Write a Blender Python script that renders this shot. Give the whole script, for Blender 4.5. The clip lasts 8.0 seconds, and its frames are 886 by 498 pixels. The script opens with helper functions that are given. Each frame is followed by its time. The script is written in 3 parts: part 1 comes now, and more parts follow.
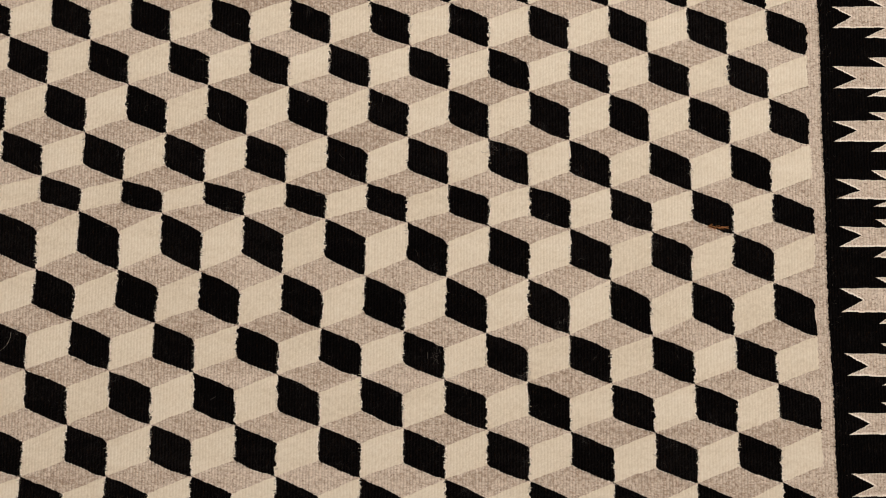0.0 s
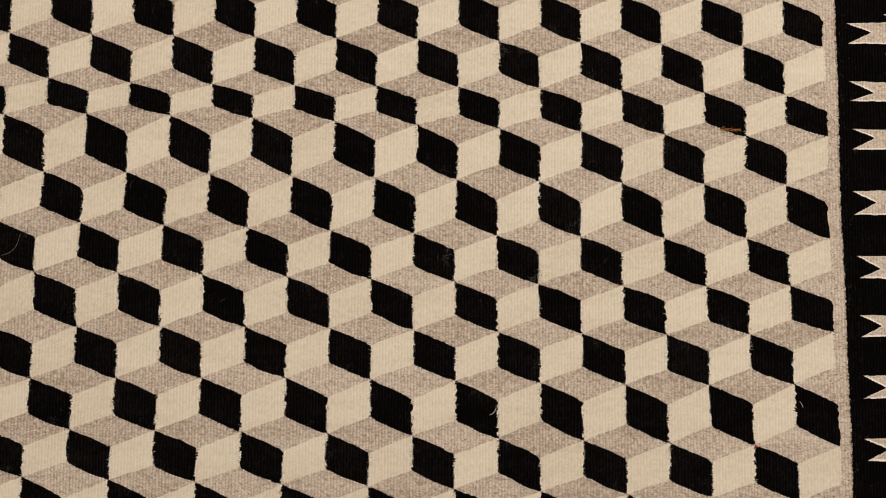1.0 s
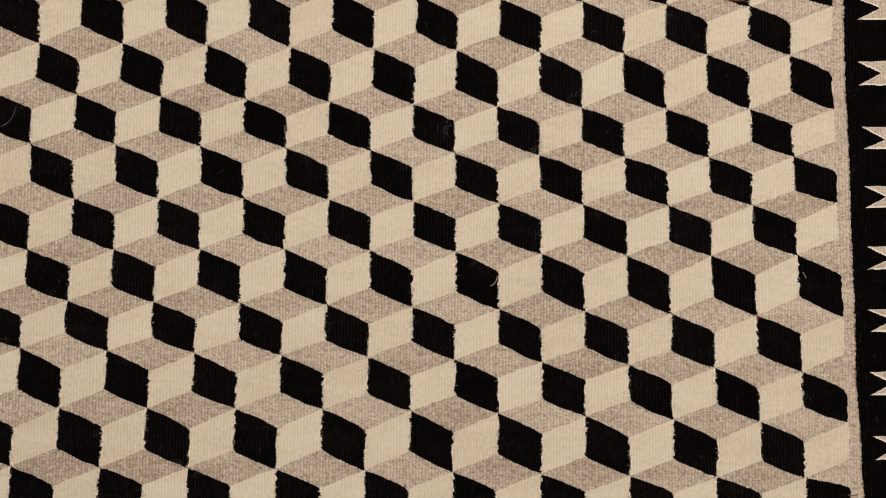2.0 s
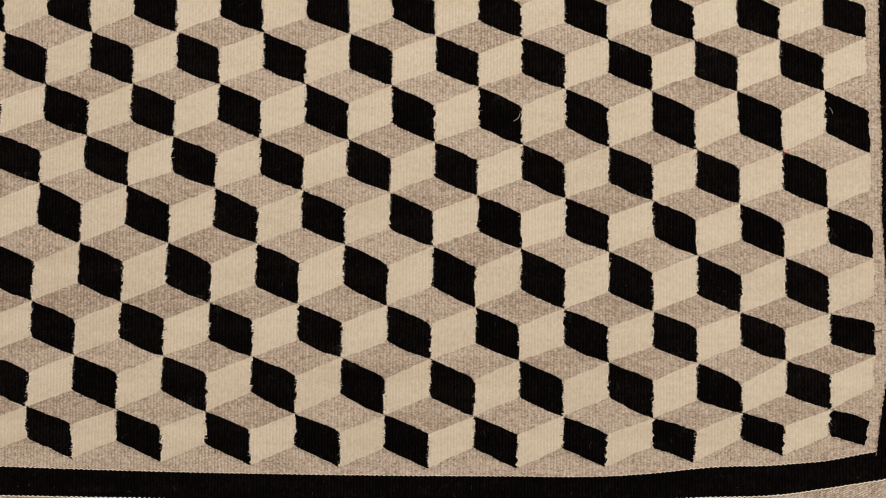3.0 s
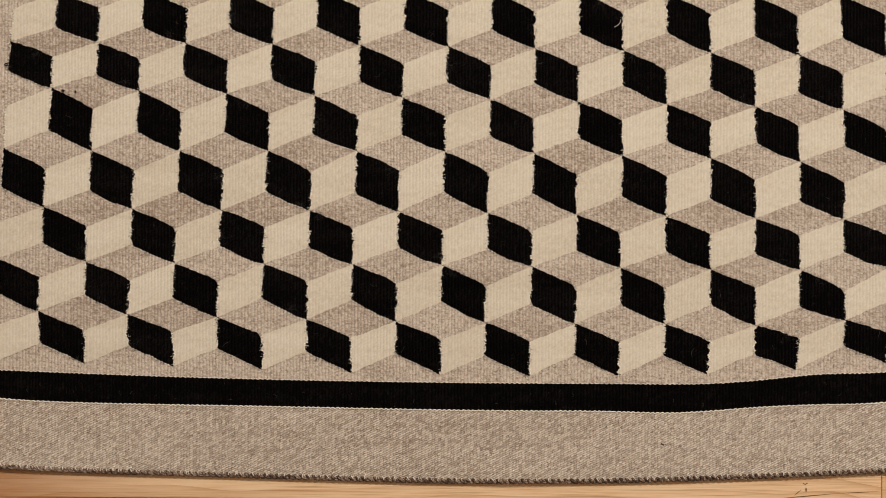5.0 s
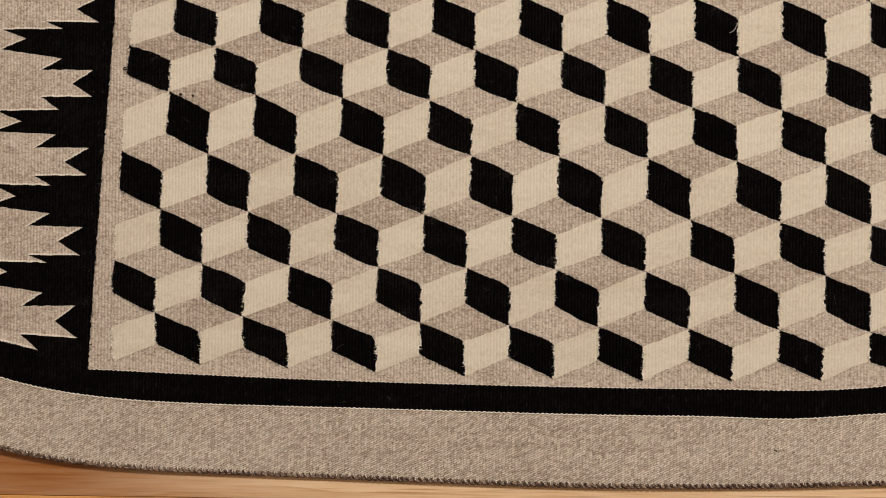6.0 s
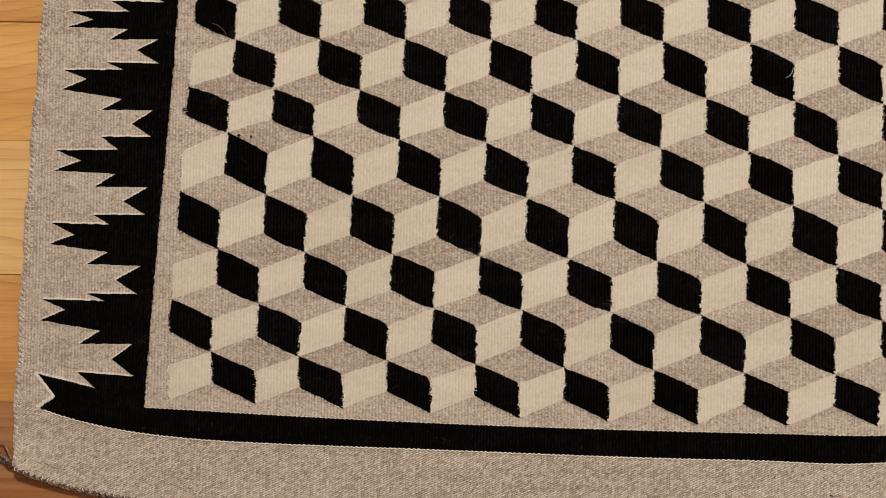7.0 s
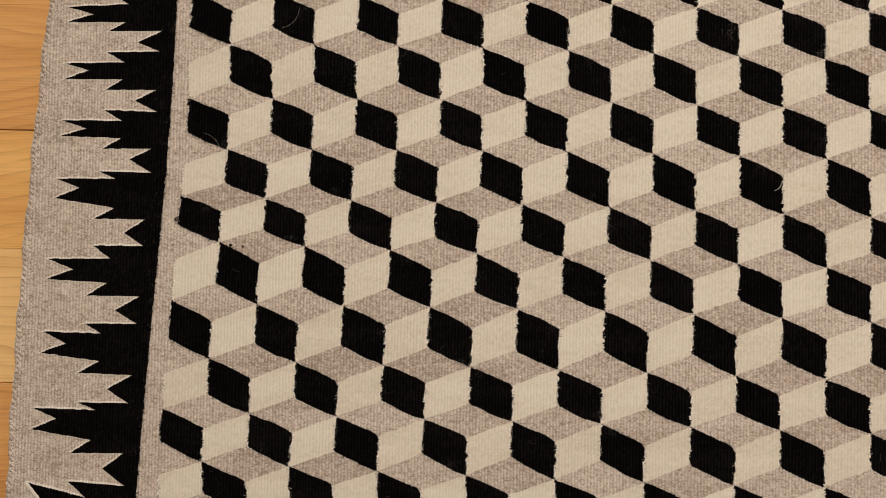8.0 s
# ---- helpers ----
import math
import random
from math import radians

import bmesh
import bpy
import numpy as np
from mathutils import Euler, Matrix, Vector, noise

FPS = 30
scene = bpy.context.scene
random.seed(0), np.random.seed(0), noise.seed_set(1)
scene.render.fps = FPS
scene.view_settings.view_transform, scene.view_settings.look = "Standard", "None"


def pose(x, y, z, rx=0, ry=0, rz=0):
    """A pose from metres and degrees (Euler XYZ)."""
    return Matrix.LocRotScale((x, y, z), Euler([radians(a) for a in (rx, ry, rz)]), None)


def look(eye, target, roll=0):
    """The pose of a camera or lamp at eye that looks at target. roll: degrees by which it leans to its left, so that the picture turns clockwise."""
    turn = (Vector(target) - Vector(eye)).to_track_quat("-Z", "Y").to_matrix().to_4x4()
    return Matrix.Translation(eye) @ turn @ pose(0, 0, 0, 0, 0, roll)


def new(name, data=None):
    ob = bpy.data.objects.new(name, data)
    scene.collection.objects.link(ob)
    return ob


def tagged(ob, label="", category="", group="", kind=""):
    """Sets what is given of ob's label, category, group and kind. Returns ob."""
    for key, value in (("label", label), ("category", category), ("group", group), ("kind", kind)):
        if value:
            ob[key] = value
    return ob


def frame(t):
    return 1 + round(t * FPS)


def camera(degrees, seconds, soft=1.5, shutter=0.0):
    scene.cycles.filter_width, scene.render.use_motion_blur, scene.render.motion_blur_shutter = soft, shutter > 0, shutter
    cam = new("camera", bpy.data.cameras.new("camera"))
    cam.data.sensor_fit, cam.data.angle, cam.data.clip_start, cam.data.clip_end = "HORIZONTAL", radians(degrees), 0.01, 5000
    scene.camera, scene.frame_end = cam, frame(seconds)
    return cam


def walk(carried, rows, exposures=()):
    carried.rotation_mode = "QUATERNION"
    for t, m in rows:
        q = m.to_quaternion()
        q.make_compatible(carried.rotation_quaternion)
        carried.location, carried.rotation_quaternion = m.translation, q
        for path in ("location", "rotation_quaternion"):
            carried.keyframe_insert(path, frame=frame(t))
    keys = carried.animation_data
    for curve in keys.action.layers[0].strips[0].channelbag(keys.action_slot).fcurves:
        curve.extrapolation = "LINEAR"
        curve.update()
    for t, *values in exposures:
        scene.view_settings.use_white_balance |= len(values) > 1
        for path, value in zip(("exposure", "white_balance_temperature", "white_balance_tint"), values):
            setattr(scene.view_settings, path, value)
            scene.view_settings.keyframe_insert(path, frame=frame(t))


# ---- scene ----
cam = camera(62.0, 8.0, soft=0.75)
# seconds, place, turn in degrees
PATH = [
    (0, -0.02029, -0.02210, 0.54106, 4.009, -0.445, 0.361),
    (0.5, -0.02527, -0.05201, 0.53758, 3.583, -0.396, 0.378),
    (1, -0.02637, -0.08479, 0.53392, 3.133, -0.341, 0.326),
    (1.2, -0.02489, -0.09939, 0.53224, 3.084, -0.292, 0.305),
    (2.3, -0.02552, -0.19976, 0.52297, 1.778, -0.245, 0.202),
    (2.5, -0.02920, -0.22069, 0.52137, 1.374, -0.243, 0.236),
    (3, -0.04002, -0.27178, 0.51809, 0.773, -0.174, 0.270),
    (3.5, -0.04882, -0.30769, 0.51647, 0.075, -0.154, 0.243),
    (4, -0.05693, -0.33051, 0.51538, 0.004, -0.047, 0.174),
    (4.5, -0.07455, -0.33108, 0.51550, 0.007, 0.106, 0.093),
    (4.7, -0.08643, -0.33102, 0.51535, 0.054, 0.126, 0.091),
    (5.8, -0.16527, -0.33352, 0.51771, 0.411, 0.834, 0.451),
    (6, -0.17952, -0.33063, 0.51850, 0.362, 0.988, 0.506),
    (6.5, -0.20665, -0.32222, 0.52007, 0.590, 1.261, 0.698),
    (7, -0.21527, -0.30753, 0.52166, 1.010, 1.408, 0.920),
    (7.5, -0.21305, -0.27477, 0.52326, 1.118, 1.436, 1.022),
    (8, -0.21089, -0.23439, 0.52502, 1.615, 1.289, 1.018),
]
# seconds, stops, kelvin, tint: the clip's white balance drifts a little
BALANCE = [(0, -0.06, 6390, 11.5), (0.6, -0.05, 6450, 10.5), (1.2, -0.04, 6490, 10), (2.5, -0.03, 6500, 10), (4.7, -0.01, 6500, 10), (6.0, -0.01, 6460, 10.4), (8, -0.02, 6370, 10.5)]
walk(cam, [(t, pose(x, y, z, rx, ry, rz)) for t, x, y, z, rx, ry, rz in PATH], BALANCE)

# ---- light: one warm ceiling lamp in a plain room ----
world = bpy.data.worlds.new("world")
scene.world = world
world.use_nodes = True
world.node_tree.nodes["Background"].inputs[0].default_value = (1.0, 0.91, 0.80, 1)
world.node_tree.nodes["Background"].inputs[1].default_value = 0.02
lamp = new("ceiling_lamp_light", bpy.data.lights.new("ceiling_lamp_light", "AREA"))
lamp.data.shape, lamp.data.size = "DISK", 0.5
lamp.data.energy, lamp.data.color = 144.5, (1.0, 0.938, 0.86)
lamp.matrix_world = look((1.30, 2.30, 3.10), (-0.1, -0.1, 0))


# ---- materials ----
def material(name):
    m = bpy.data.materials.new(name)
    m.use_nodes = True
    return m, m.node_tree, m.node_tree.nodes["Principled BSDF"]


def node(tree, kind, inputs=(), **settings):
    n = tree.nodes.new(kind)
    for key, value in settings.items():
        setattr(n, key, value)
    for key, value in dict(inputs).items():
        if hasattr(value, "is_output"):
            tree.links.new(value, n.inputs[key])
        else:
            n.inputs[key].default_value = value
    return n


def maths(tree, op, a, b=0.0, c=0.0):
    return node(tree, "ShaderNodeMath", {0: a, 1: b, 2: c}, operation=op).outputs[0]


def ramp(tree, value, stops):
    n = node(tree, "ShaderNodeValToRGB", {0: value})
    for k, (at, colour) in enumerate(stops):
        e = n.color_ramp.elements[k] if k < 2 else n.color_ramp.elements.new(at)
        e.position, e.color = at, (*colour, 1)
    return n.outputs[0]


def noise_at(tree, vec, size, stretch=(1, 1, 1), detail=3.0, rough=0.55):
    """Noise whose grains are about size metres, stretched along the axes."""
    s = node(tree, "ShaderNodeMapping", {"Vector": vec, "Scale": tuple(1 / (size * k) for k in stretch)})
    return node(tree, "ShaderNodeTexNoise", {"Vector": s.outputs[0], "Scale": 1.0, "Detail": detail, "Roughness": rough}).outputs["Fac"]


WARP = 0.00226      # warp ribs, 2.3 mm apart
WEFT = 0.00095


def wool(name, dark, mid, light, twill=False, relief=1.0, fleck=0.0, spread=0.12, nap=0.06, gloss=0.1, beads=0.07, slub=0.54, cloud=0.30):
    """Hand-spun tapestry wool: warp ribs, weft beads, heathered fibres."""
    m, t, b = material(name)
    co = node(t, "ShaderNodeTexCoord").outputs["Object"]
    wob = noise_at(t, co, 0.010, (1, 1, 1), 2.0)
    xyz = node(t, "ShaderNodeSeparateXYZ", {0: co})
    x, y = xyz.outputs[0], xyz.outputs[1]
    jit = noise_at(t, co, 0.0028, (1, 1, 1), 1.0)
    x = maths(t, "ADD", x, maths(t, "MULTIPLY_ADD", wob, 0.0012, maths(t, "MULTIPLY", jit, 0.0009 if twill else 0.0005)))
    y = maths(t, "ADD", y, maths(t, "MULTIPLY_ADD", wob, 0.0020, maths(t, "MULTIPLY", jit, 0.0008)))
    u = maths(t, "MULTIPLY", x, 2 * math.pi / WARP)
    if twill:
        v = maths(t, "ADD", maths(t, "MULTIPLY", y, 2 * math.pi / 0.00160), maths(t, "MULTIPLY", x, -2 * math.pi / 0.0033))
    else:
        v = maths(t, "ADD", maths(t, "MULTIPLY", y, 2 * math.pi / WEFT), maths(t, "MULTIPLY", x, math.pi / WARP))
    rib = maths(t, "POWER", maths(t, "MULTIPLY_ADD", maths(t, "SINE", u), 0.5, 0.5), 0.6)
    weft = maths(t, "MULTIPLY_ADD", maths(t, "SINE", v), 0.5, 0.5)
    if twill:      # the twill line breaks into a bead on each warp
        weft = maths(t, "MULTIPLY", weft, maths(t, "MULTIPLY_ADD", rib, 0.75, 0.25))
    fibre = noise_at(t, co, 0.0009, (0.9, 1.15, 1), 3.0, 0.7)
    yarn = noise_at(t, co, 0.0030, (2.2, 0.7, 1) if twill else (0.9, 1.1, 1), 3.0, 0.65)
    patch = noise_at(t, co, 0.020, (4.0, 0.3, 1) if twill else (1.7, 0.6, 1), 3.0)
    lot = noise_at(t, co, 0.030, (9.0, 0.8, 1), 2.0)      # yarn lots, in bands across the warp
    info = node(t, "ShaderNodeObjectInfo").outputs["Random"]
    col = maths(t, "FLOOR", maths(t, "MULTIPLY", u, 0.5 / math.pi))
    pass_ = maths(t, "FLOOR", maths(t, "MULTIPLY", v, 0.5 / math.pi))
    bead = node(t, "ShaderNodeTexWhiteNoise", {"Vector": node(t, "ShaderNodeCombineXYZ", {0: col, 1: pass_, 2: 0.0}).outputs[0]}, noise_dimensions="2D").outputs["Value"]
    mix = maths(t, "MULTIPLY_ADD", fibre, 0.42, maths(t, "MULTIPLY_ADD", yarn, slub, maths(t, "MULTIPLY_ADD", patch, cloud, maths(t, "MULTIPLY_ADD", bead, beads, 0.365 - (slub + cloud + beads) / 2))))
    mix = maths(t, "ADD", mix, maths(t, "MULTIPLY_ADD", info, 0.09, maths(t, "MULTIPLY_ADD", lot, 0.14, -0.19)))
    base = ramp(t, mix, ((0.5 - spread, dark), (0.5, mid), (0.5 + spread, light)))
    if fleck:
        f = noise_at(t, co, 0.0016, (1.2, 0.9, 1), 2.0, 0.6)
        f = maths(t, "MULTIPLY_ADD", noise_at(t, co, 0.02, (1, 1, 1), 2.0), 0.16, maths(t, "SUBTRACT", f, 0.08))
        f = node(t, "ShaderNodeMapRange", {"Value": f, "From Min": 0.575, "From Max": 0.70, "To Min": 0.0, "To Max": fleck}).outputs[0]
        base = node(t, "ShaderNodeMix", {0: f, 6: base, 7: (dark[0] * 0.42, dark[0] * 0.27, dark[0] * 0.17, 1)}, data_type="RGBA").outputs[2]
    t.links.new(base, b.inputs["Base Color"])
    b.inputs["Roughness"].default_value = 0.95
    b.inputs["Specular IOR Level"].default_value = gloss
    b.inputs["Sheen Weight"].default_value = nap
    b.inputs["Sheen Roughness"].default_value = 0.6
    a = (0.10, 1.0) if twill else (0.75, 0.16)
    h = maths(t, "MULTIPLY_ADD", rib, a[0], maths(t, "MULTIPLY_ADD", weft, a[1], maths(t, "MULTIPLY", fibre, 0.5)))
    bump = node(t, "ShaderNodeBump", {"Height": h, "Strength": 1.0, "Distance": 0.0006 * relief})
    t.links.new(bump.outputs[0], b.inputs["Normal"])
    return m


CREAM = wool("cream_wool", (0.60, 0.53, 0.42), (0.695, 0.63, 0.515), (0.765, 0.71, 0.60), relief=0.19, spread=0.18, beads=0.03)
GREY = wool("heather_grey_wool", (0.345, 0.271, 0.211), (0.522, 0.443, 0.369), (0.665, 0.580, 0.495), fleck=0.62, relief=0.62, spread=0.155, beads=0.15, slub=0.60, cloud=0.24)
BAND = wool("heather_grey_end_band_wool", (0.37, 0.295, 0.231), (0.608, 0.524, 0.437), (0.78, 0.695, 0.60), twill=True, relief=0.75, fleck=0.7, spread=0.20, beads=0.24, slub=0.16, cloud=0.12)
OUTLINE = wool("pale_outline_wool", (0.60, 0.53, 0.45), (0.715, 0.645, 0.56), (0.79, 0.73, 0.65), relief=0.6)
SHADE = wool("brown_grey_yarn_and_gap_shade", (0.13, 0.088, 0.064), (0.23, 0.165, 0.125), (0.36, 0.275, 0.215), relief=1.0)
EDGE = wool("pale_pick_wool", (0.68, 0.62, 0.535), (0.79, 0.735, 0.655), (0.85, 0.80, 0.73), relief=0.4)
BLACK = wool("black_wool", (0.0018, 0.0014, 0.0014), (0.0028, 0.0022, 0.0022), (0.0072, 0.0060, 0.0058), relief=1.7, nap=0.0, gloss=0.03)
CORD = wool("dark_taupe_cord_yarn", (0.070, 0.039, 0.027), (0.155, 0.100, 0.074), (0.31, 0.225, 0.17), relief=1.5, spread=0.10, beads=0.2)


def plain(name, colour, rough):
    m, t, b = material(name)
    co = node(t, "ShaderNodeTexCoord").outputs["Object"]
    n = noise_at(t, co, 0.004, (1, 1, 1), 3.0)
    t.links.new(ramp(t, n, ((0.3, tuple(c * 0.8 for c in colour)), (0.7, tuple(min(1, c * 1.15) for c in colour)))), b.inputs["Base Color"])
    b.inputs["Roughness"].default_value = rough
    return m


LINT = plain("pale_lint_fibre", (0.10, 0.086, 0.076), 0.9)
FUZZ = plain("dark_fuzz_fibre", (0.0075, 0.0064, 0.006), 1.0)
SMOKE = plain("smoky_grey_fuzz_fibre", (0.038, 0.034, 0.032), 1.0)
STITCH = plain("pale_stitch_yarn", (0.62, 0.55, 0.48), 0.9)
RED = plain("red_thread", (0.50, 0.05, 0.03), 0.9)
RUST = plain("rust_brown_thread", (0.32, 0.13, 0.04), 0.9)
NICK = plain("dark_filler", (0.05, 0.025, 0.01), 0.7)
NAIL = plain("brown_wood_filler", (0.22, 0.11, 0.035), 0.8)
WALL = plain("off_white_wall_paint", (0.50, 0.48, 0.45), 0.9)


def wood(name, low, mid, high, heart=0.0, fine=1.0):
    """Satin-lacquered maple strip: long grain, darker growth lines, a tint of its own for each board; heart: share of
    reddish heartwood at one end, deepened to carry shade by the rug.
    """
    m, t, b = material(name)
    co = node(t, "ShaderNodeTexCoord").outputs["Object"]
    info = node(t, "ShaderNodeObjectInfo").outputs["Random"]
    shift = node(t, "ShaderNodeCombineXYZ", {0: maths(t, "MULTIPLY", info, 37.0), 1: maths(t, "MULTIPLY", info, 11.0), 2: 0.0})
    at = node(t, "ShaderNodeVectorMath", {0: co, 1: shift.outputs[0]}, operation="ADD").outputs[0]
    bend = noise_at(t, at, 0.05, (4.2, 2.0, 1), 2.0)
    xyz = node(t, "ShaderNodeSeparateXYZ", {0: at})
    ring = maths(t, "MULTIPLY_ADD", bend, 7.5, maths(t, "MULTIPLY", xyz.outputs[1], 120.0))
    ring = maths(t, "POWER", maths(t, "FRACT", ring), 4.0)
    fade = noise_at(t, at, 0.03, (5.0, 0.5, 1), 2.0)
    ring = maths(t, "MULTIPLY", ring, node(t, "ShaderNodeMapRange", {"Value": fade, "From Min": 0.34, "From Max": 0.54}).outputs[0])
    grain = noise_at(t, at, 0.0011, (40, 1, 1), 4.0, 0.7)
    streak = noise_at(t, at, 0.005, (22, 1, 1), 3.0, 0.6)
    cloud = noise_at(t, at, 0.06, (6.0, 0.5, 1), 3.0)
    mix = maths(t, "MULTIPLY_ADD", grain, 0.55 * fine, maths(t, "MULTIPLY_ADD", streak, 0.30 * fine, maths(t, "MULTIPLY_ADD", cloud, 0.30, maths(t, "MULTIPLY_ADD", info, 0.12, 0.29 - 0.425 * fine))))
    base = ramp(t, mix, ((0.39, low), (0.50, mid), (0.62, high)))
    # heartwood end, its colour darkened to take in shade beside the rug's corner
    if heart:
        end = maths(t, "MULTIPLY_ADD", cloud, 0.35, node(t, "ShaderNodeSeparateXYZ", {0: co}).outputs[0])
        end = node(t, "ShaderNodeMapRange", {"Value": end, "From Min": -0.30, "From Max": -0.08, "To Min": heart, "To Max": 0.0}).outputs[0]
        end = maths(t, "MULTIPLY", end, maths(t, "MULTIPLY_ADD", streak, 0.9, 0.55))
        base = node(t, "ShaderNodeMix", {0: end, 6: base, 7: (0.32, 0.112, 0.028, 1)}, data_type="RGBA").outputs[2]
    pore = node(t, "ShaderNodeMapRange", {"Value": noise_at(t, at, 0.0016, (45, 1, 1), 2.0, 0.5), "From Min": 0.55, "From Max": 0.70}).outputs[0]
    base = node(t, "ShaderNodeMix", {0: maths(t, "MULTIPLY", pore, 0.5 * fine), 6: base, 7: (0.36, 0.17, 0.06, 1)}, data_type="RGBA").outputs[2]
    dark = node(t, "ShaderNodeMix", {0: maths(t, "MULTIPLY", ring, 0.50), 6: base, 7: (0.40, 0.175, 0.050, 1)}, data_type="RGBA").outputs[2]
    t.links.new(dark, b.inputs["Base Color"])
    r = maths(t, "MULTIPLY_ADD", grain, 0.2, 0.32)
    t.links.new(r, b.inputs["Roughness"])
    bump = node(t, "ShaderNodeBump", {"Height": maths(t, "SUBTRACT", grain, ring), "Strength": 0.25, "Distance": 0.0003})
    t.links.new(bump.outputs[0], b.inputs["Normal"])
    return m


HONEY = wood("honey_maple_board", (0.66, 0.335, 0.095), (0.81, 0.46, 0.148), (0.87, 0.54, 0.205), fine=0.4)
PALE = wood("pale_maple_board", (0.66, 0.375, 0.135), (0.81, 0.505, 0.20), (0.87, 0.59, 0.27), fine=0.4)
AMBER = wood("amber_maple_board", (0.54, 0.25, 0.072), (0.69, 0.355, 0.115), (0.77, 0.44, 0.16), fine=0.5)
HEART = wood("heartwood_and_shade_maple_board", (0.67, 0.42, 0.225), (0.855, 0.59, 0.355), (0.89, 0.665, 0.44), heart=0.9)
PEACH = wood("peach_maple_board", (0.66, 0.40, 0.20), (0.83, 0.55, 0.31), (0.87, 0.63, 0.39))


# ---- helpers for meshes ----
def part(name, mesh, mat, parent, label=""):
    """One mesh object under a thing, from a bmesh or (vertices, faces)."""
    data = bpy.data.meshes.new(name)
    if isinstance(mesh, tuple):
        data.from_pydata(mesh[0], [], mesh[1])
    else:
        mesh.to_mesh(data)
        mesh.free()
    data.materials.append(mat)
    ob = new(name, data)
    ob.parent = parent
    return tagged(ob, label) if label else ob


def slab(outline, top, deep):
    """A flat piece from its outline, anticlockwise, with side walls."""
    n = len(outline)
    vs = [(x, y, top) for x, y in outline] + [(x, y, top - deep) for x, y in outline]
    fs = [list(range(n))] + [[k, n + k, n + (k + 1) % n, (k + 1) % n] for k in range(n)]
    return vs, fs


def sheet(across, along, place):
    """A grid of quads; place(s, t) gives the vertex for s, t in 0..1."""
    vs = [place(a / across, b / along) for b in range(along + 1) for a in range(across + 1)]
    fs = [[b * (across + 1) + a, b * (across + 1) + a + 1, (b + 1) * (across + 1) + a + 1, (b + 1) * (across + 1) + a]
          for b in range(along) for a in range(across)]
    return vs, fs


def tube(points, radius, sides=6, store=None):
    """A round strand along points, closed at both ends; added to store if given."""
    vs, fs = store if store else ([], [])
    start = len(vs)
    for k, p in enumerate(points):
        p = Vector(p)
        d = (Vector(points[min(k + 1, len(points) - 1)]) - Vector(points[max(k - 1, 0)])).normalized()
        a = d.cross(Vector((0.13, 0.21, 1))).normalized()
        b = d.cross(a)
        r = radius(k / (len(points) - 1)) if callable(radius) else radius
        for s in range(sides):
            w = 2 * math.pi * s / sides
            vs.append(tuple(p + r * (math.cos(w) * a + math.sin(w) * b)))
    for k in range(len(points) - 1):
        for s in range(sides):
            i, j = start + k * sides + s, start + k * sides + (s + 1) % sides
            fs.append([i, j, j + sides, i + sides])
    fs.append([start + s for s in range(sides)][::-1])
    fs.append([start + (len(points) - 1) * sides + s for s in range(sides)])
    return vs, fs


# ---- the room that closes the place ----
FLOOR = -0.0045


def box(x0, x1, y0, y1, z0, z1):
    bm = bmesh.new()
    bmesh.ops.create_cube(bm, size=1.0)
    for v in bm.verts:
        v.co = ((x0 + x1) / 2 + v.co.x * (x1 - x0), (y0 + y1) / 2 + v.co.y * (y1 - y0), (z0 + z1) / 2 + v.co.z * (z1 - z0))
    return bm


for name, b in (("wall_north", (-3.1, 3.1, 3.0, 3.1, -0.05, 3.3)), ("wall_south", (-3.1, 3.1, -3.1, -3.0, -0.05, 3.3)),
                ("wall_east", (3.0, 3.1, -3.0, 3.0, -0.05, 3.3)), ("wall_west", (-3.1, -3.0, -3.0, 3.0, -0.05, 3.3))):
    tagged(part(name, box(*b), WALL, None), "plain off-white painted room wall", "wall", kind="structure")
tagged(part("ceiling", box(-3.1, 3.1, -3.1, 3.1, 3.3, 3.4), WALL, None), "plain off-white painted room ceiling", "ceiling", kind="structure")

# ---- the rug: a tumbling-block tapestry ----
rug = tagged(new("rug"), "handwoven black, cream and grey wool rug lying on a maple floor", "rug")

# For each row of blocks, from the foot row -1 up: x of the tenth half-column and its run over ten of them (mm).
ROW_X = [
    (-79.5, 311.0),
    (-78.9, 313.5),
    (-78.2, 312.3),
    (-77.6, 311.2),
    (-76.6, 309.9),
    (-75.8, 307.9),
    (-75.1, 306.8),
    (-74.9, 304.8),
    (-74.5, 303.7),
    (-75.6, 304.2),
    (-74.8, 302.6),
    (-73.6, 300.6),
    (-73.0, 301.5),
    (-72.8, 300.5),
    (-72.8, 299.5),
    (-72.4, 299.3),
    (-72.3, 298.6),
    (-72.2, 298.7),
]
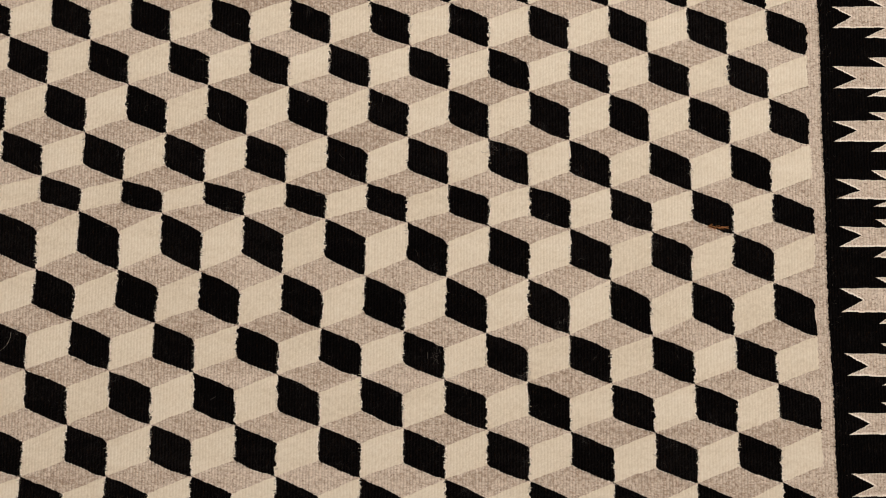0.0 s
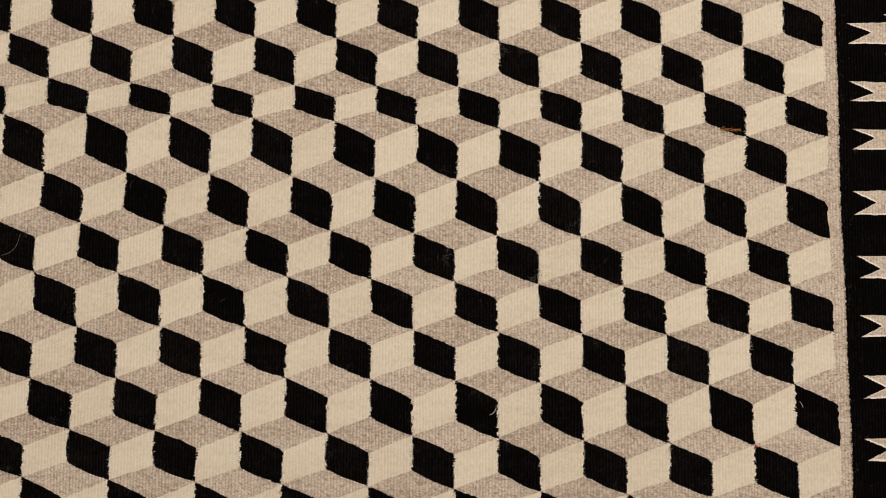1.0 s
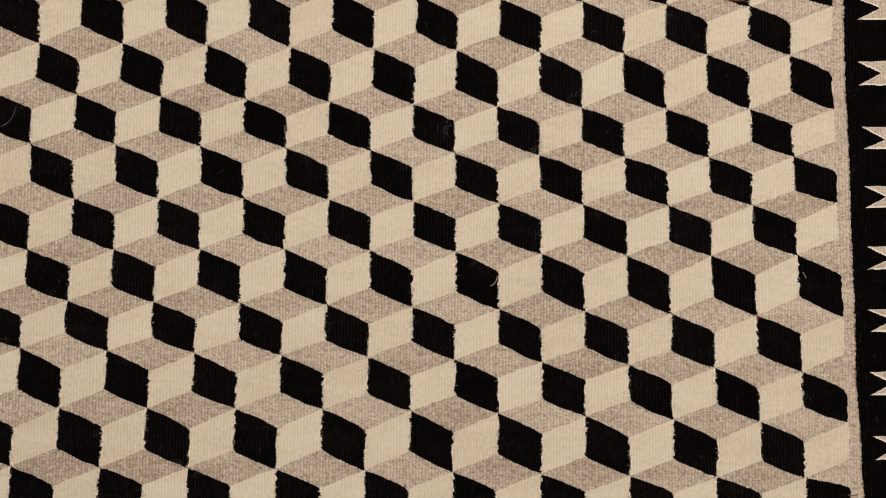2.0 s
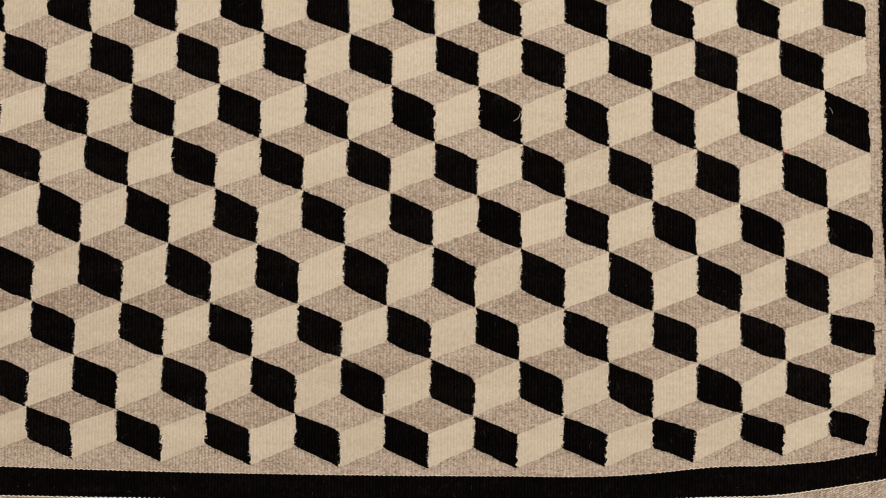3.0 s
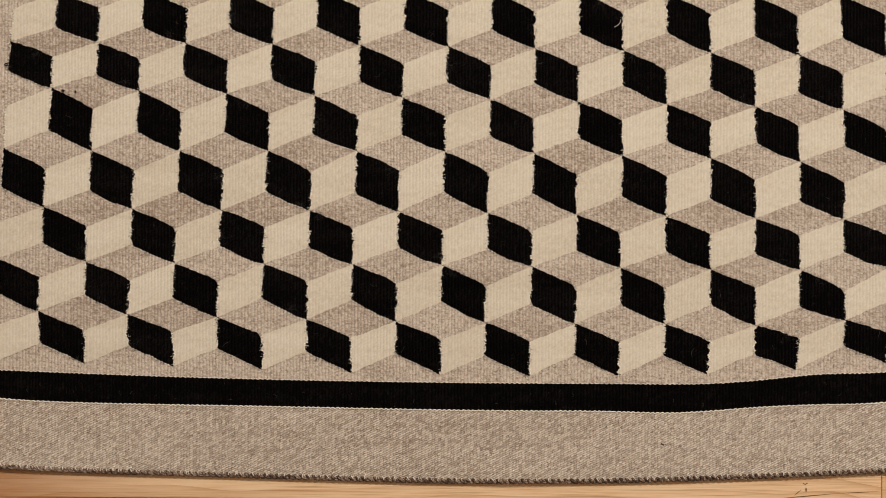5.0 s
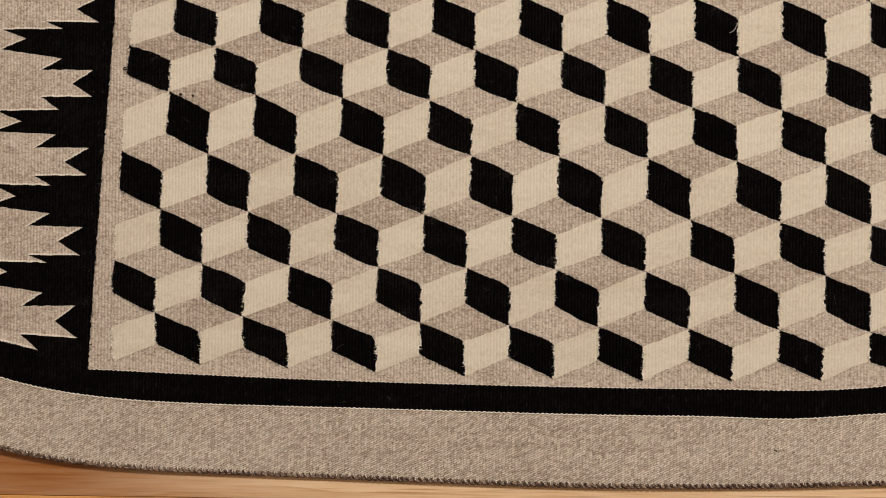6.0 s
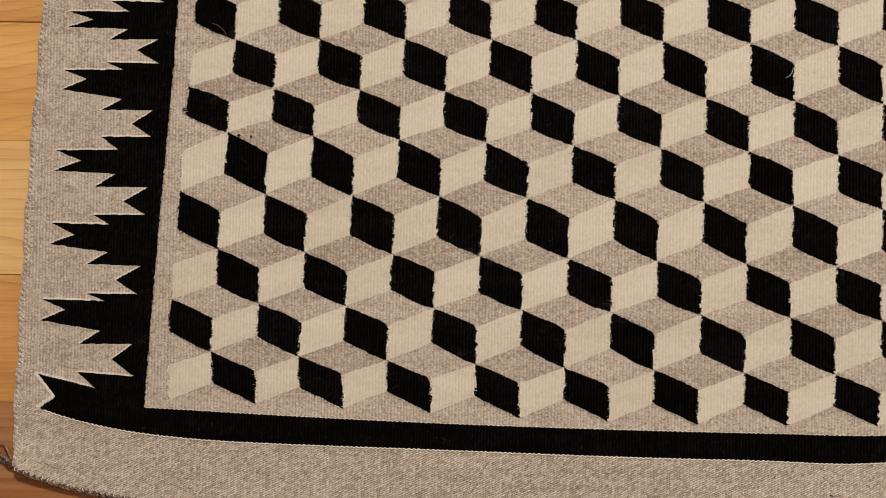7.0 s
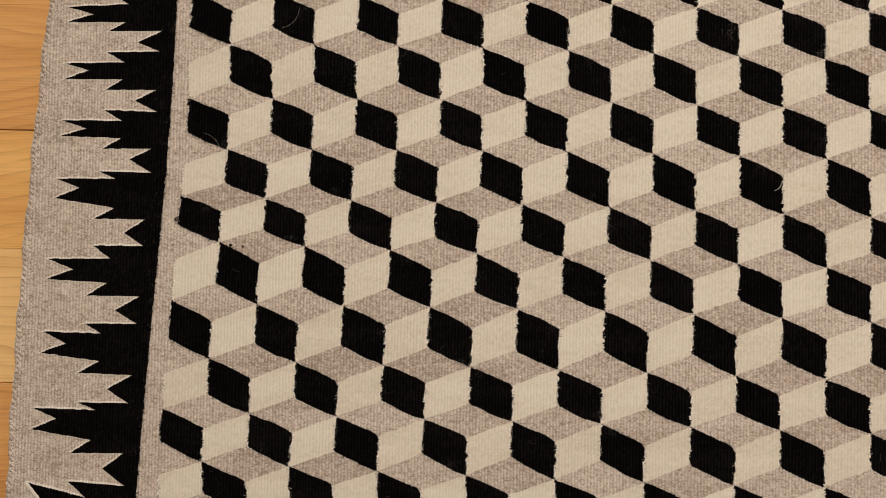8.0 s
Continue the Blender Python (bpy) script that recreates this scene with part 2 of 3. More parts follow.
# For each row: its height as a quartic across the field (mm).
ROW_Y = [
    (-418.5, -3.6, 10.6, 5.9, 0.2),
    (-381.6, -3.1, 5.9, 2.2, 0.5),
    (-341.7, -4.0, -2.9, 3.0, 5.0),
    (-304.4, -4.5, -4.2, 0.6, 3.6),
    (-262.2, -4.9, -8.1, 0.2, 4.7),
    (-225.4, -6.5, -1.1, -2.1, 0.6),
    (-188.8, -6.0, -3.3, 0.9, 1.8),
    (-149.6, -3.4, -4.9, 3.0, 3.2),
    (-113.7, -4.3, -3.7, 3.6, 2.8),
    (-77.6, -7.4, -0.3, 4.1, 0.2),
    (-43.6, -7.3, 3.6, 2.4, -1.7),
    (-4.0, -5.5, 1.6, 2.8, -1.9),
    (36.4, -11.7, -1.2, 5.7, -0.7),
    (64.0, -0.8, -2.5, -5.8, 4.7),
    (99.3, -2.4, -2.2, -0.9, 1.9),
    (136.2, -3.5, -3.4, -0.1, 0.9),
    (169.0, -3.5, -3.9, -1.6, 3.7),
    (202.4, -3.5, 0.0, 0.0, 0.0),
]
ROW = {r: (*xs, ys) for r, (xs, ys) in enumerate(zip(ROW_X, ROW_Y), -1)}
KU, KL = 0.337, 0.688      # where a block's upper inner and lower outer corners lie in its row's height
LAST = 26                 # topmost row


def hashed(*key):
    return random.Random(repr(key)).uniform(-1, 1)


def knot(i, r):
    """The corner of four blocks at half-column i, at the top of row r."""
    u = (i - 10) / 10
    if r <= 16:
        x0, x1, ys = ROW[r]
        tight = {-1: 5.0, 0: 3.0}.get(r, 0) if i == 21 else 0
        slack = 1.9 if (i, r) == (16, 0) else 0
        return Vector((x0 + x1 * u - tight, sum(c * u ** k for k, c in enumerate(ys)) - slack)) / 1000
    low = knot(i, 16)
    return low + Vector((0.0006 * hashed(i, r, 1), 0.0357 * (r - 16) + 0.0008 * hashed(i, r, 2)))


# half-column, row and whether it is the upper inner corner: blocks woven out of true
UNTRUE = {(18, 1, True): 0.09, (17, 1, False): 0.08, (18, 0, False): -0.06, (21, 2, True): -0.10, (21, 12, True): 0.06}


def between(i, r, k):
    """A point at half-column i, a share k of the way down row r."""
    share = 0.61 + 0.04 * r if k == KL and r < 2 else k
    k = share + UNTRUE.get((i, r, k == KU), 0.0) + 0.018 * hashed(i, r, share)
    p = knot(i, r).lerp(knot(i, r - 1), k)
    return p + Vector((0.0003 * hashed(i, r, k, 5), 0))


def upright(p, q):
    """The dovetailed joint between black and cream: a fine uneven saw edge."""
    n = max(6, round((p - q).length / 0.00095))
    key = (round(p.x, 4), round(p.y, 4))
    bow = 0.0005 * hashed(key, "bow")
    pts = []
    for k in range(1, n):
        w = (0.00030 if k % 2 else -0.00026) * (0.9 + 1.0 * hashed(key, k)) + 0.00078 * hashed(key, k // 3, "slow")
        pts.append(p.lerp(q, k / n) + Vector((w + bow * math.sin(math.pi * k / n), 0)))
    return [p] + pts


def slant(p, q, bow=0.0):
    """The stepped diagonal edge, a step for each warp; bow: how far its middle rises."""
    n = max(6, round(abs(p.x - q.x) / WARP))
    a, b = (p, q) if p.x < q.x else (q, p)
    key = (round(a.x, 4), round(a.y, 4), round(b.y, 4))
    saw = 0.00028 if abs(bow) > 0.0005 else 0.0002      # black edges show each warp as a tooth
    bow += 0.00035 * hashed(key)
    pts = []
    for k in range(1, 2 * n):
        f = k / (2 * n)
        hump = math.sin(math.pi * f ** 1.35) + 0.30 * hashed(key, "wave") * math.sin(2 * math.pi * f) + 0.22 * hashed(key, "ripple") * math.sin(3 * math.pi * f)
        pts.append(a.lerp(b, f) + Vector((0, bow * hump + 0.00030 * hashed(key, k // 4, "slow") + (saw if k % 2 else -0.5 * saw) + 0.9 * saw * hashed(key, k))))
    return [p] + (pts if p.x < q.x else pts[::-1])


CREST, BELLY, EVEN = 0.00064, -0.00092, 0.0002     # black tops swell up, black bottoms swell down, cream edges run nearly straight


BLOCKS = []
for r in range(0, LAST + 1):
    for i in range(-2, 21):
        if (i - r) % 2:
            continue
        c, e = i + 1, i + 2
        T, L, U, B = knot(i, r), between(i, r, KL), between(c, r, KU), knot(c, r - 1)
        E, M = knot(e, r), between(e, r, KL)
        if i >= -1:
            BLOCKS.append(("black_diamond", BLACK, [(T, L, "u"), (L, B, BELLY if r else EVEN), (B, U, "v"), (U, T, CREST)]))
        if e <= 21:
            BLOCKS.append(("cream_diamond", CREAM, [(U, B, "u"), (B, M, EVEN), (M, E, "v"), (E, U, EVEN)]))
        if i >= -1 and e <= 21 and r < LAST:
            top = between(c, r + 1, KL)
            BLOCKS.append(("grey_diamond", GREY, [(T, U, CREST), (U, E, EVEN), (E, top, BELLY), (top, T, EVEN)]))


def edge(p, q, kind):
    if kind == "u":
        return upright(p, q)
    if kind == "v":
        return [p] + upright(q, p)[1:][::-1]
    return slant(p, q, kind)


def clamp_poly(coeffs, lo, hi):
    """A border line as a polynomial in 4 m units (mm), held level past its ends."""
    def at(u):
        u = 4 * min(max(u, lo), hi)
        v = 0.0
        for c in coeffs:
            v = v * u + c
        return v / 1000
    return at


foot_line = clamp_poly((-0.52, -0.83, 2.37, 5.93, 7.2, 1.4, -423.76), -0.45, 0.275)
band_line = clamp_poly((1.24, 1.79, -1.21, 1.17, 8.25, 2.83, -442.55), -0.525, 0.275)


def sag(x):
    """The weave sags by two millimetres short of the right-hand corner."""
    return 0.0021 * math.exp(-((x - 0.195) / 0.036) ** 2)


def dip(x, at, deep, wide):
    return deep * math.exp(-((x - at) / wide) ** 2)


def field_foot(x):
    """Grey margin on the black band."""
    return foot_line(x) - 0.5 * sag(x) - dip(x, 0.070, 0.0013, 0.045) + dip(x, 0.155, 0.0019, 0.035) - dip(x, 0.232, 0.0012, 0.018)


def band_top(x):
    """Black band on the grey end band."""
    return band_line(x) - sag(x) - dip(x, 0.055, 0.0023, 0.042)


foot = clamp_poly((1.27, 1.81, -3.03, -2.42, 8.89, 4.69, -492.05), -0.532, 0.26)      # the rug's lower edge
field_left = clamp_poly((-7.32, -22.88, -6.15, -419.9), -0.43, -0.03)
left_line = clamp_poly((5.94, 24.08, -508.72), -0.47, 0.05)
right_line = clamp_poly((-5.18, -4.9, 6.02, -0.29, 267.03), -0.415, 0.21)
HEAD = knot(10, LAST).y + 0.012          # top of the patterned field
TOP = HEAD + 0.07                        # the rug's far edge


def side_left(y):
    """The rug's side edge, a little wavy from the binding."""
    return left_line(y) + 0.0007 * math.sin(y / 0.0105) + 0.0004 * math.sin(y / 0.0038 + 1.0)


def field_right(y):
    """The grey margin on the black side border, with its bulge above the corner."""
    return right_line(y) - dip(y, -0.238, 0.0018, 0.028) + dip(y, -0.337, 0.0032, 0.02) - dip(y, -0.40, 0.0018, 0.025) - dip(y, 0.12, 0.0013, 0.04) + dip(y, -0.085, 0.001, 0.04)


def side_right(y):
    return right_line(y) + 0.097


def lift(x, y):
    """The lower edge curls up a few millimetres towards the corner."""
    along = min(max((-0.33 - x) / 0.20, 0), 1)
    near = min(max(1 - (y - foot(x)) / 0.034, 0), 1)
    corner = max(0, 1 - math.hypot(x + 0.533, y + 0.462) / 0.045)
    return 0.0034 * along ** 1.2 * near ** 1.6 + 0.0022 * corner ** 1.5


# the ground weave: side panels, end bands and the hidden middle
part("side_panel", sheet(24, 130, lambda s, t: (lambda y: (side_left(y) + s * (field_left(y) + 0.006 - side_left(y)), y, -0.0012))(-0.405 - 0.035 * (1 - s) ** 2 + t * (TOP + 0.405 + 0.035 * (1 - s) ** 2))), GREY, rug)
part("side_panel", sheet(12, 130, lambda s, t: (lambda y: (field_right(y) - 0.006 + s * (side_right(y) - field_right(y) + 0.006), y, -0.0012))(-0.405 + t * (TOP + 0.405))), GREY, rug)


def end_band_place(s, t):
    x = -0.5325 + s * (side_right(-0.41) + 0.5325)
    y0, y1 = foot(x), band_top(x) + 0.003
    y = y0 + t * (y1 - y0)
    up = lift(x, y)
    return (x + 0.001 * t * max(0, 1 - (x + 0.5325) / 0.05) + 0.5 * up, y + 0.28 * up, -0.0011 + up)


part("end_band", sheet(200, 14, end_band_place), BAND, rug, "heather grey twill-woven end band")
part("end_band", sheet(60, 6, lambda s, t: (-0.51 + s * 0.87, HEAD + 0.02 + t * 0.05, -0.0011)), BAND, rug, "heather grey twill-woven end band")
part("ground_weave", slab([(-0.505, -0.415), (-0.40, -0.445), (0.0, -0.46), (0.355, -0.44), (0.355, TOP - 0.01), (-0.495, TOP - 0.01)], -0.0019, 0.0025), GREY, rug)

# black borders: bands along foot and head, flame-toothed sides
def stepped(p, q):
    """A woven edge from p to q with small steps."""
    wide, tall = abs(p[0] - q[0]), abs(p[1] - q[1])
    n = max(2, round(math.hypot(wide, tall) / 0.0009))
    up, diagonal = tall > 0.4 * wide, 0.22 * wide < tall < 3 * wide
    out = []
    for k in range(n):
        x, y = p[0] + (q[0] - p[0]) * k / n, p[1] + (q[1] - p[1]) * k / n
        ease = min(1.0, 0.0009 * min(k, n - k) / 0.004)       # true at the tips
        if up:
            x += ease * (0.00022 * hashed(p, q, k) + 0.0004 * hashed(p, q, k // 4))
        else:
            y += ease * (0.0002 * (k % 2) + 0.00028 * hashed(p, q, k // 5))
        if diagonal:         # a step on each warp
            y += ease * 0.0008 * (abs(math.sin(math.pi * x / WARP)) - 0.6)
        out.append((x, y))
    return out


def open_chain(points):
    return [v for p, q in zip(points, points[1:]) for v in stepped(p, q)] + [points[-1]]


def frange(a, b, step):
    n = max(2, round(abs(b - a) / step))
    return [a + (b - a) * k / n for k in range(n + 1)]


def scalloped(f, x, seed, size=0.00028):
    return f(x) + size * math.sin(2 * math.pi * x / (WARP * 1.5)) + 0.00015 * hashed(seed, round(x / 0.0011))


low = [(x, scalloped(band_top, x, "band")) for x in frange(-0.5165, 0.36, WARP / 4)]
hook = [(0.36, -0.40)] + open_chain([(-0.42, -0.385), (-0.4495, -0.3930), (-0.4887, -0.3908), (-0.4755, -0.4020), (-0.5185, -0.3922), (-0.5048, -0.4085)])
tail = open_chain([(-0.5185, -0.3922), (-0.5048, -0.4085), low[0]])
part("pale_outline", tube([(x, y, -0.0034) for x, y in hook[1:]][20:], 0.0026, 10), OUTLINE, rug, "pale wool outline of the black corner")
part("pale_outline", tube([(x - 0.0007, y, -0.0030) for x, y in tail], 0.0026, 10), OUTLINE, rug, "pale wool outline of the black corner")
part("border_band", slab(low + hook, -0.0008, 0.0004), BLACK, rug, "black wool band along the lower edge")
part("border_band", slab([(-0.46, HEAD - 0.006), (0.30, HEAD - 0.006), (0.30, HEAD + 0.022), (-0.46, HEAD + 0.022)], -0.0008, 0.0004), BLACK, rug, "black wool band along the upper edge")


def flame_side(root, way, forks, leans=(), base=0.0110, tip=0.178, start=0.006):
    """A black side border with stepped, forked teeth; forks: heights of the grey teeth, rising; leans: how high each black tooth sits between them; base: how near the grey teeth come to the root; tip: half their height; start: how far the black runs on before the first. way: -1 to the left, 1 to the right."""
    spurs, teeth = [], []
    first = forks[0] - 0.186 * (forks[1] - forks[0])
    pts = [(root(forks[0]) - way * 0.004, first - start), (root(first) + way * 0.0115, first - 0.0006)]
    for k, (lo, hi) in enumerate(zip(forks, forks[1:])):
        high = hi - lo
        g, step = tip * high, 0.165 * high
        y = lo + (leans[k] if k < len(leans) else 0.5) * high

        def at(out, height, a=0):
            return (root(height) + way * (out + 0.0014 * hashed(way, k, out, a)), height + 0.0006 * hashed(way, k, out, a, 2))
        below, above = y - 0.135 * high, y + 0.132 * high
        pts += [at(base + 0.0165, lo)]
        pts += [at(base, lo + g), at(0.0490, lo + g), at(0.0360, min(lo + g + step, below)), at(0.0795, below), at(0.0612, y),
                at(0.0795, above), at(0.0358, max(hi - g - step, above), 1), at(0.0495, hi - g, 1), at(base, hi - g, 1)]
        spurs += [pts[-8], pts[-6], pts[-4], pts[-2]] if k else [pts[-6], pts[-4], pts[-2]]
        teeth.append(pts[-10:])
    line = open_chain(pts[1:])
    vs, fs = [], []
    for k, tooth in enumerate(teeth):             # a slab for each tooth, butted in the notches of the grey
        after = teeth[k + 1][0] if k + 1 < len(teeth) else (root(forks[-1]) + way * (base + 0.0165), forks[-1])
        rim = open_chain(tooth + [after]) + [(root(after[1]) - way * 0.005, after[1]), (root(tooth[0][1]) - way * 0.005, tooth[0][1])]
        one = slab(rim if way > 0 else rim[::-1], -0.0007, 0.0004)
        fs += [[len(vs) + v for v in f] for f in one[1]]
        vs += one[0]
    one = slab([pts[0], pts[1], teeth[0][0], (pts[0][0], teeth[0][0][1])][::way], -0.0007, 0.0004)
    fs += [[len(vs) + v for v in f] for f in one[1]]
    vs += one[0]
    store = tube([(x, y, -0.0034) for x, y in line], 0.0026, 10)
    for x, y in spurs:
        tube([(x - way * 0.003, y, -0.00190), (x + way * 0.001, y, -0.00185), (x + way * 0.0058, y + 0.0002, -0.0019)], lambda f: 0.0011 * (1 - 0.5 * f), 6, store)
    border = part("side_border", (vs, fs), BLACK, rug, "black wool side border with forked flame teeth")
    tagged(part("pale_outline", store, OUTLINE, border, "pale wool outline of the black teeth"), kind="stuff")


FORKS_LEFT = [-0.3805, -0.3239, -0.2673, -0.2120, -0.1588, -0.1160, -0.0728, -0.0310]
FORKS_RIGHT = [-0.378, -0.333, -0.288, -0.243, -0.1980, -0.1535, -0.1092, -0.0678, -0.0197, 0.0280, 0.0613, 0.1073, 0.1464, 0.1945]
for forks in (FORKS_LEFT, FORKS_RIGHT):
    while forks[-1] < HEAD - 0.045:
        forks.append(forks[-1] + 0.0425)
flame_side(field_left, -1, FORKS_LEFT, (0.60, 0.56, 0.52, 0.60, 0.51, 0.49, 0.46))
flame_side(field_right, 1, FORKS_RIGHT, base=0.0095, tip=0.185, start=0.04)

# the grey margin that frames the blocks
FOOT_LEFT, FOOT_RIGHT = field_foot(-0.436), -0.409
margin = [(x, scalloped(field_foot, x, "foot")) for x in frange(-0.4395, 0.2665, WARP / 4)]
margin += [(field_right(y) + 0.0006 * hashed("r", round(y, 5)), y) for y in frange(FOOT_RIGHT, HEAD, 0.0009)]
margin += [(field_left(y) + 0.0006 * hashed("l", round(y, 5)), y) for y in frange(HEAD, FOOT_LEFT + 0.001, 0.0009)]
part("field_margin", slab(margin, -0.0004, 0.0004), GREY, rug, "heather grey wool margin framing the blocks")

# the pale picks that close the black band
for line, seed, size in ((band_top, "band", 0.00052), (field_foot, "foot", 0.00022)):
    drop, z = (-0.0003, -0.00085) if seed == "band" else (0.0003, -0.0004)
    x0, x1 = (-0.512, 0.36) if seed == "band" else (-0.4375, 0.266)
    part("pale_pick", tube([(x, scalloped(line, x, seed) + drop, z + 0.00005 * math.sin(2 * math.pi * x / WARP)) for x in frange(x0, x1, WARP / 4)], size, 5), EDGE, rug, "pale wool pick along the black band")

# ---- edge cords ----
def twisted(centre, length, pitch, coil, radius, turn):
    """One ply of a twisted cord round a centre line given for 0..length."""
    n = round(length / (pitch / 8))
    pts = []
    for k in range(n + 1):
        d = length * k / n
        c, nrm = centre(d)
        w = 2 * math.pi * d / pitch + turn
        pts.append(c + coil * (math.cos(w) * nrm + math.sin(w) * Vector((0, 0, 1))))
    return tube(pts, radius, 5)


def along_foot(d):
    x = -0.531 + d
    y = foot(x) + 0.0002
    up = lift(x, y)
    return Vector((x + 0.5 * up, y + 0.28 * up, -0.0021 + up)), Vector((0, 1, 0))


def along_left(d):
    y = -0.459 + d
    x = side_left(y) + 0.0002
    up = lift(x, y)
    return Vector((x + 0.5 * up, y + 0.28 * up, -0.0020 + up)), Vector((1, 0.03, 0))


for turn in (0, math.pi):
    foot_cord = part("edge_cord", twisted(along_foot, side_right(-0.41) + 0.531, 0.0086, 0.0011, 0.00130, turn), CORD, rug, "twisted dark taupe yarn cord along the lower edge")
for turn in (0, math.pi):
    left_cord = part("edge_cord", twisted(along_left, TOP + 0.459, 0.0074, 0.0009, 0.0011, turn), GREY, rug, "twisted grey yarn cord along the side")
store = ([], [])
k = 0
while k * 0.0043 < side_right(-0.41) + 0.525:
    c, n = along_foot(0.002 + k * 0.0043 + 0.0006 * hashed("stitch", k))
    if hashed("gap", k) < 0.30:
        w = 0.0005 * hashed("lean", k)
        tube([c + Vector((-0.0003 - w, 0.0021, 0.0015)), c + Vector((0.0, 0.0015, 0.0022)), c + Vector((0.0003 + w, 0.0008 - 0.0005 * abs(hashed("long", k)), 0.0022))], 0.00036 + 0.00012 * hashed("fat", k), 5, store)
    k += 1
tagged(part("edge_stitching", store, STITCH, foot_cord, "pale binding stitches along the lower edge"), kind="stuff")
fringe = ([], [])
frng = random.Random(21)
for k in range(900):
    c, n = along_foot(frng.uniform(0.001, side_right(-0.41) + 0.525))
    a = frng.uniform(0, 6.28)
    d = Vector((math.cos(a), math.sin(a) * 0.8, frng.uniform(-0.1, 0.5)))
    c = c + Vector((0, frng.uniform(-0.0014, 0.0012), 0.0012))
    tube([c, c + 0.0009 * d, c + 0.0018 * d + Vector((0.0004, 0, -0.0003))], 0.00011, 3, fringe)
tagged(part("cord_fuzz", fringe, CORD, foot_cord, "taupe wool fuzz on the edge cord"), kind="stuff")
store, gap_dabs = ([], []), ([], [])
k = 0
while k * 0.0040 < TOP + 0.45:                # two slanting stitches to a step, meeting in a row of small gaps whose shade is dark dabs
    c, n = along_left(0.003 + k * 0.0040 + 0.0006 * hashed("lash", k))
    w, e = 0.0040 + 0.0007 * hashed("lash2", k), 0.0005 * hashed("lash4", k)
    fat = 0.00050 + 0.00014 * hashed("lash3", k)
    tube([c + Vector((0.0004, 0.0012, 0.0004)), c + Vector((w * 0.5, 0.0002 + e, 0.0008)), c + Vector((w, -0.0014, 0.0004))], fat, 5, store)
    if hashed("lash5", k) > -0.75:
        tube([c + Vector((w + 0.0006, -0.0014, 0.0003)), c + Vector((w + 0.0020, 0.0002 + e, 0.0006)), c + Vector((w + 0.0036, 0.0016, 0.0002))], fat * 0.9, 5, store)
    # raised dark dabs paint the shade of the gaps
    for x in (w + 0.0002, w + 0.0038):
        if hashed("hole", k, round(x, 5)) > 0.0:
            y = 0.0012 + 0.0004 * hashed("hole2", k, round(x, 5))
            tube([c + Vector((x - 0.0005, y - 0.0004, 0.00045)), c + Vector((x, y, 0.00075)), c + Vector((x + 0.0005, y + 0.0006, 0.00045))], 0.00034, 5, gap_dabs)
    k += 1
tagged(part("edge_stitching", store, GREY, left_cord, "grey herringbone binding stitches along the side"), kind="stuff")
tagged(part("stitch_gap", gap_dabs, SHADE, left_cord, "dark dabs painting the shade in gaps between the binding stitches"), kind="stuff")


def strand(points, radius, mat, label):
    n = 22
    pts = []
    for s in range(n + 1):
        f = s / n * (len(points) - 1)
        a = min(int(f), len(points) - 2)
        p = [Vector(points[min(max(a + o, 0), len(points) - 1)]) for o in (-1, 0, 1, 2)]
        u = f - a
        pts.append(0.5 * (2 * p[1] + (p[2] - p[0]) * u + (2 * p[0] - 5 * p[1] + 4 * p[2] - p[3]) * u * u + (3 * p[1] - p[0] - 3 * p[2] + p[3]) * u ** 3))
    return part("corner_yarn", tube(pts, radius, 6), mat, rug, label)


strand([(-0.527, -0.459, -0.0006), (-0.534, -0.4575, 0.0005), (-0.541, -0.4525, -0.0025), (-0.551, -0.4500, -0.0034), (-0.563, -0.4530, -0.0035)], 0.00125, CORD, "dark taupe corner yarn end")
strand([(-0.527, -0.4595, -0.0006), (-0.535, -0.4590, -0.0005), (-0.543, -0.4560, -0.0030), (-0.556, -0.4570, -0.0034)], 0.0012, CORD, "dark taupe corner yarn end")
strand([(-0.530, -0.4585, 0.0002), (-0.5335, -0.4530, 0.0015), (-0.5380, -0.4450, 0.0005), (-0.5425, -0.4435, -0.0020), (-0.549, -0.4470, -0.0030)], 0.0006, SHADE, "thin brown-grey corner yarn loop")

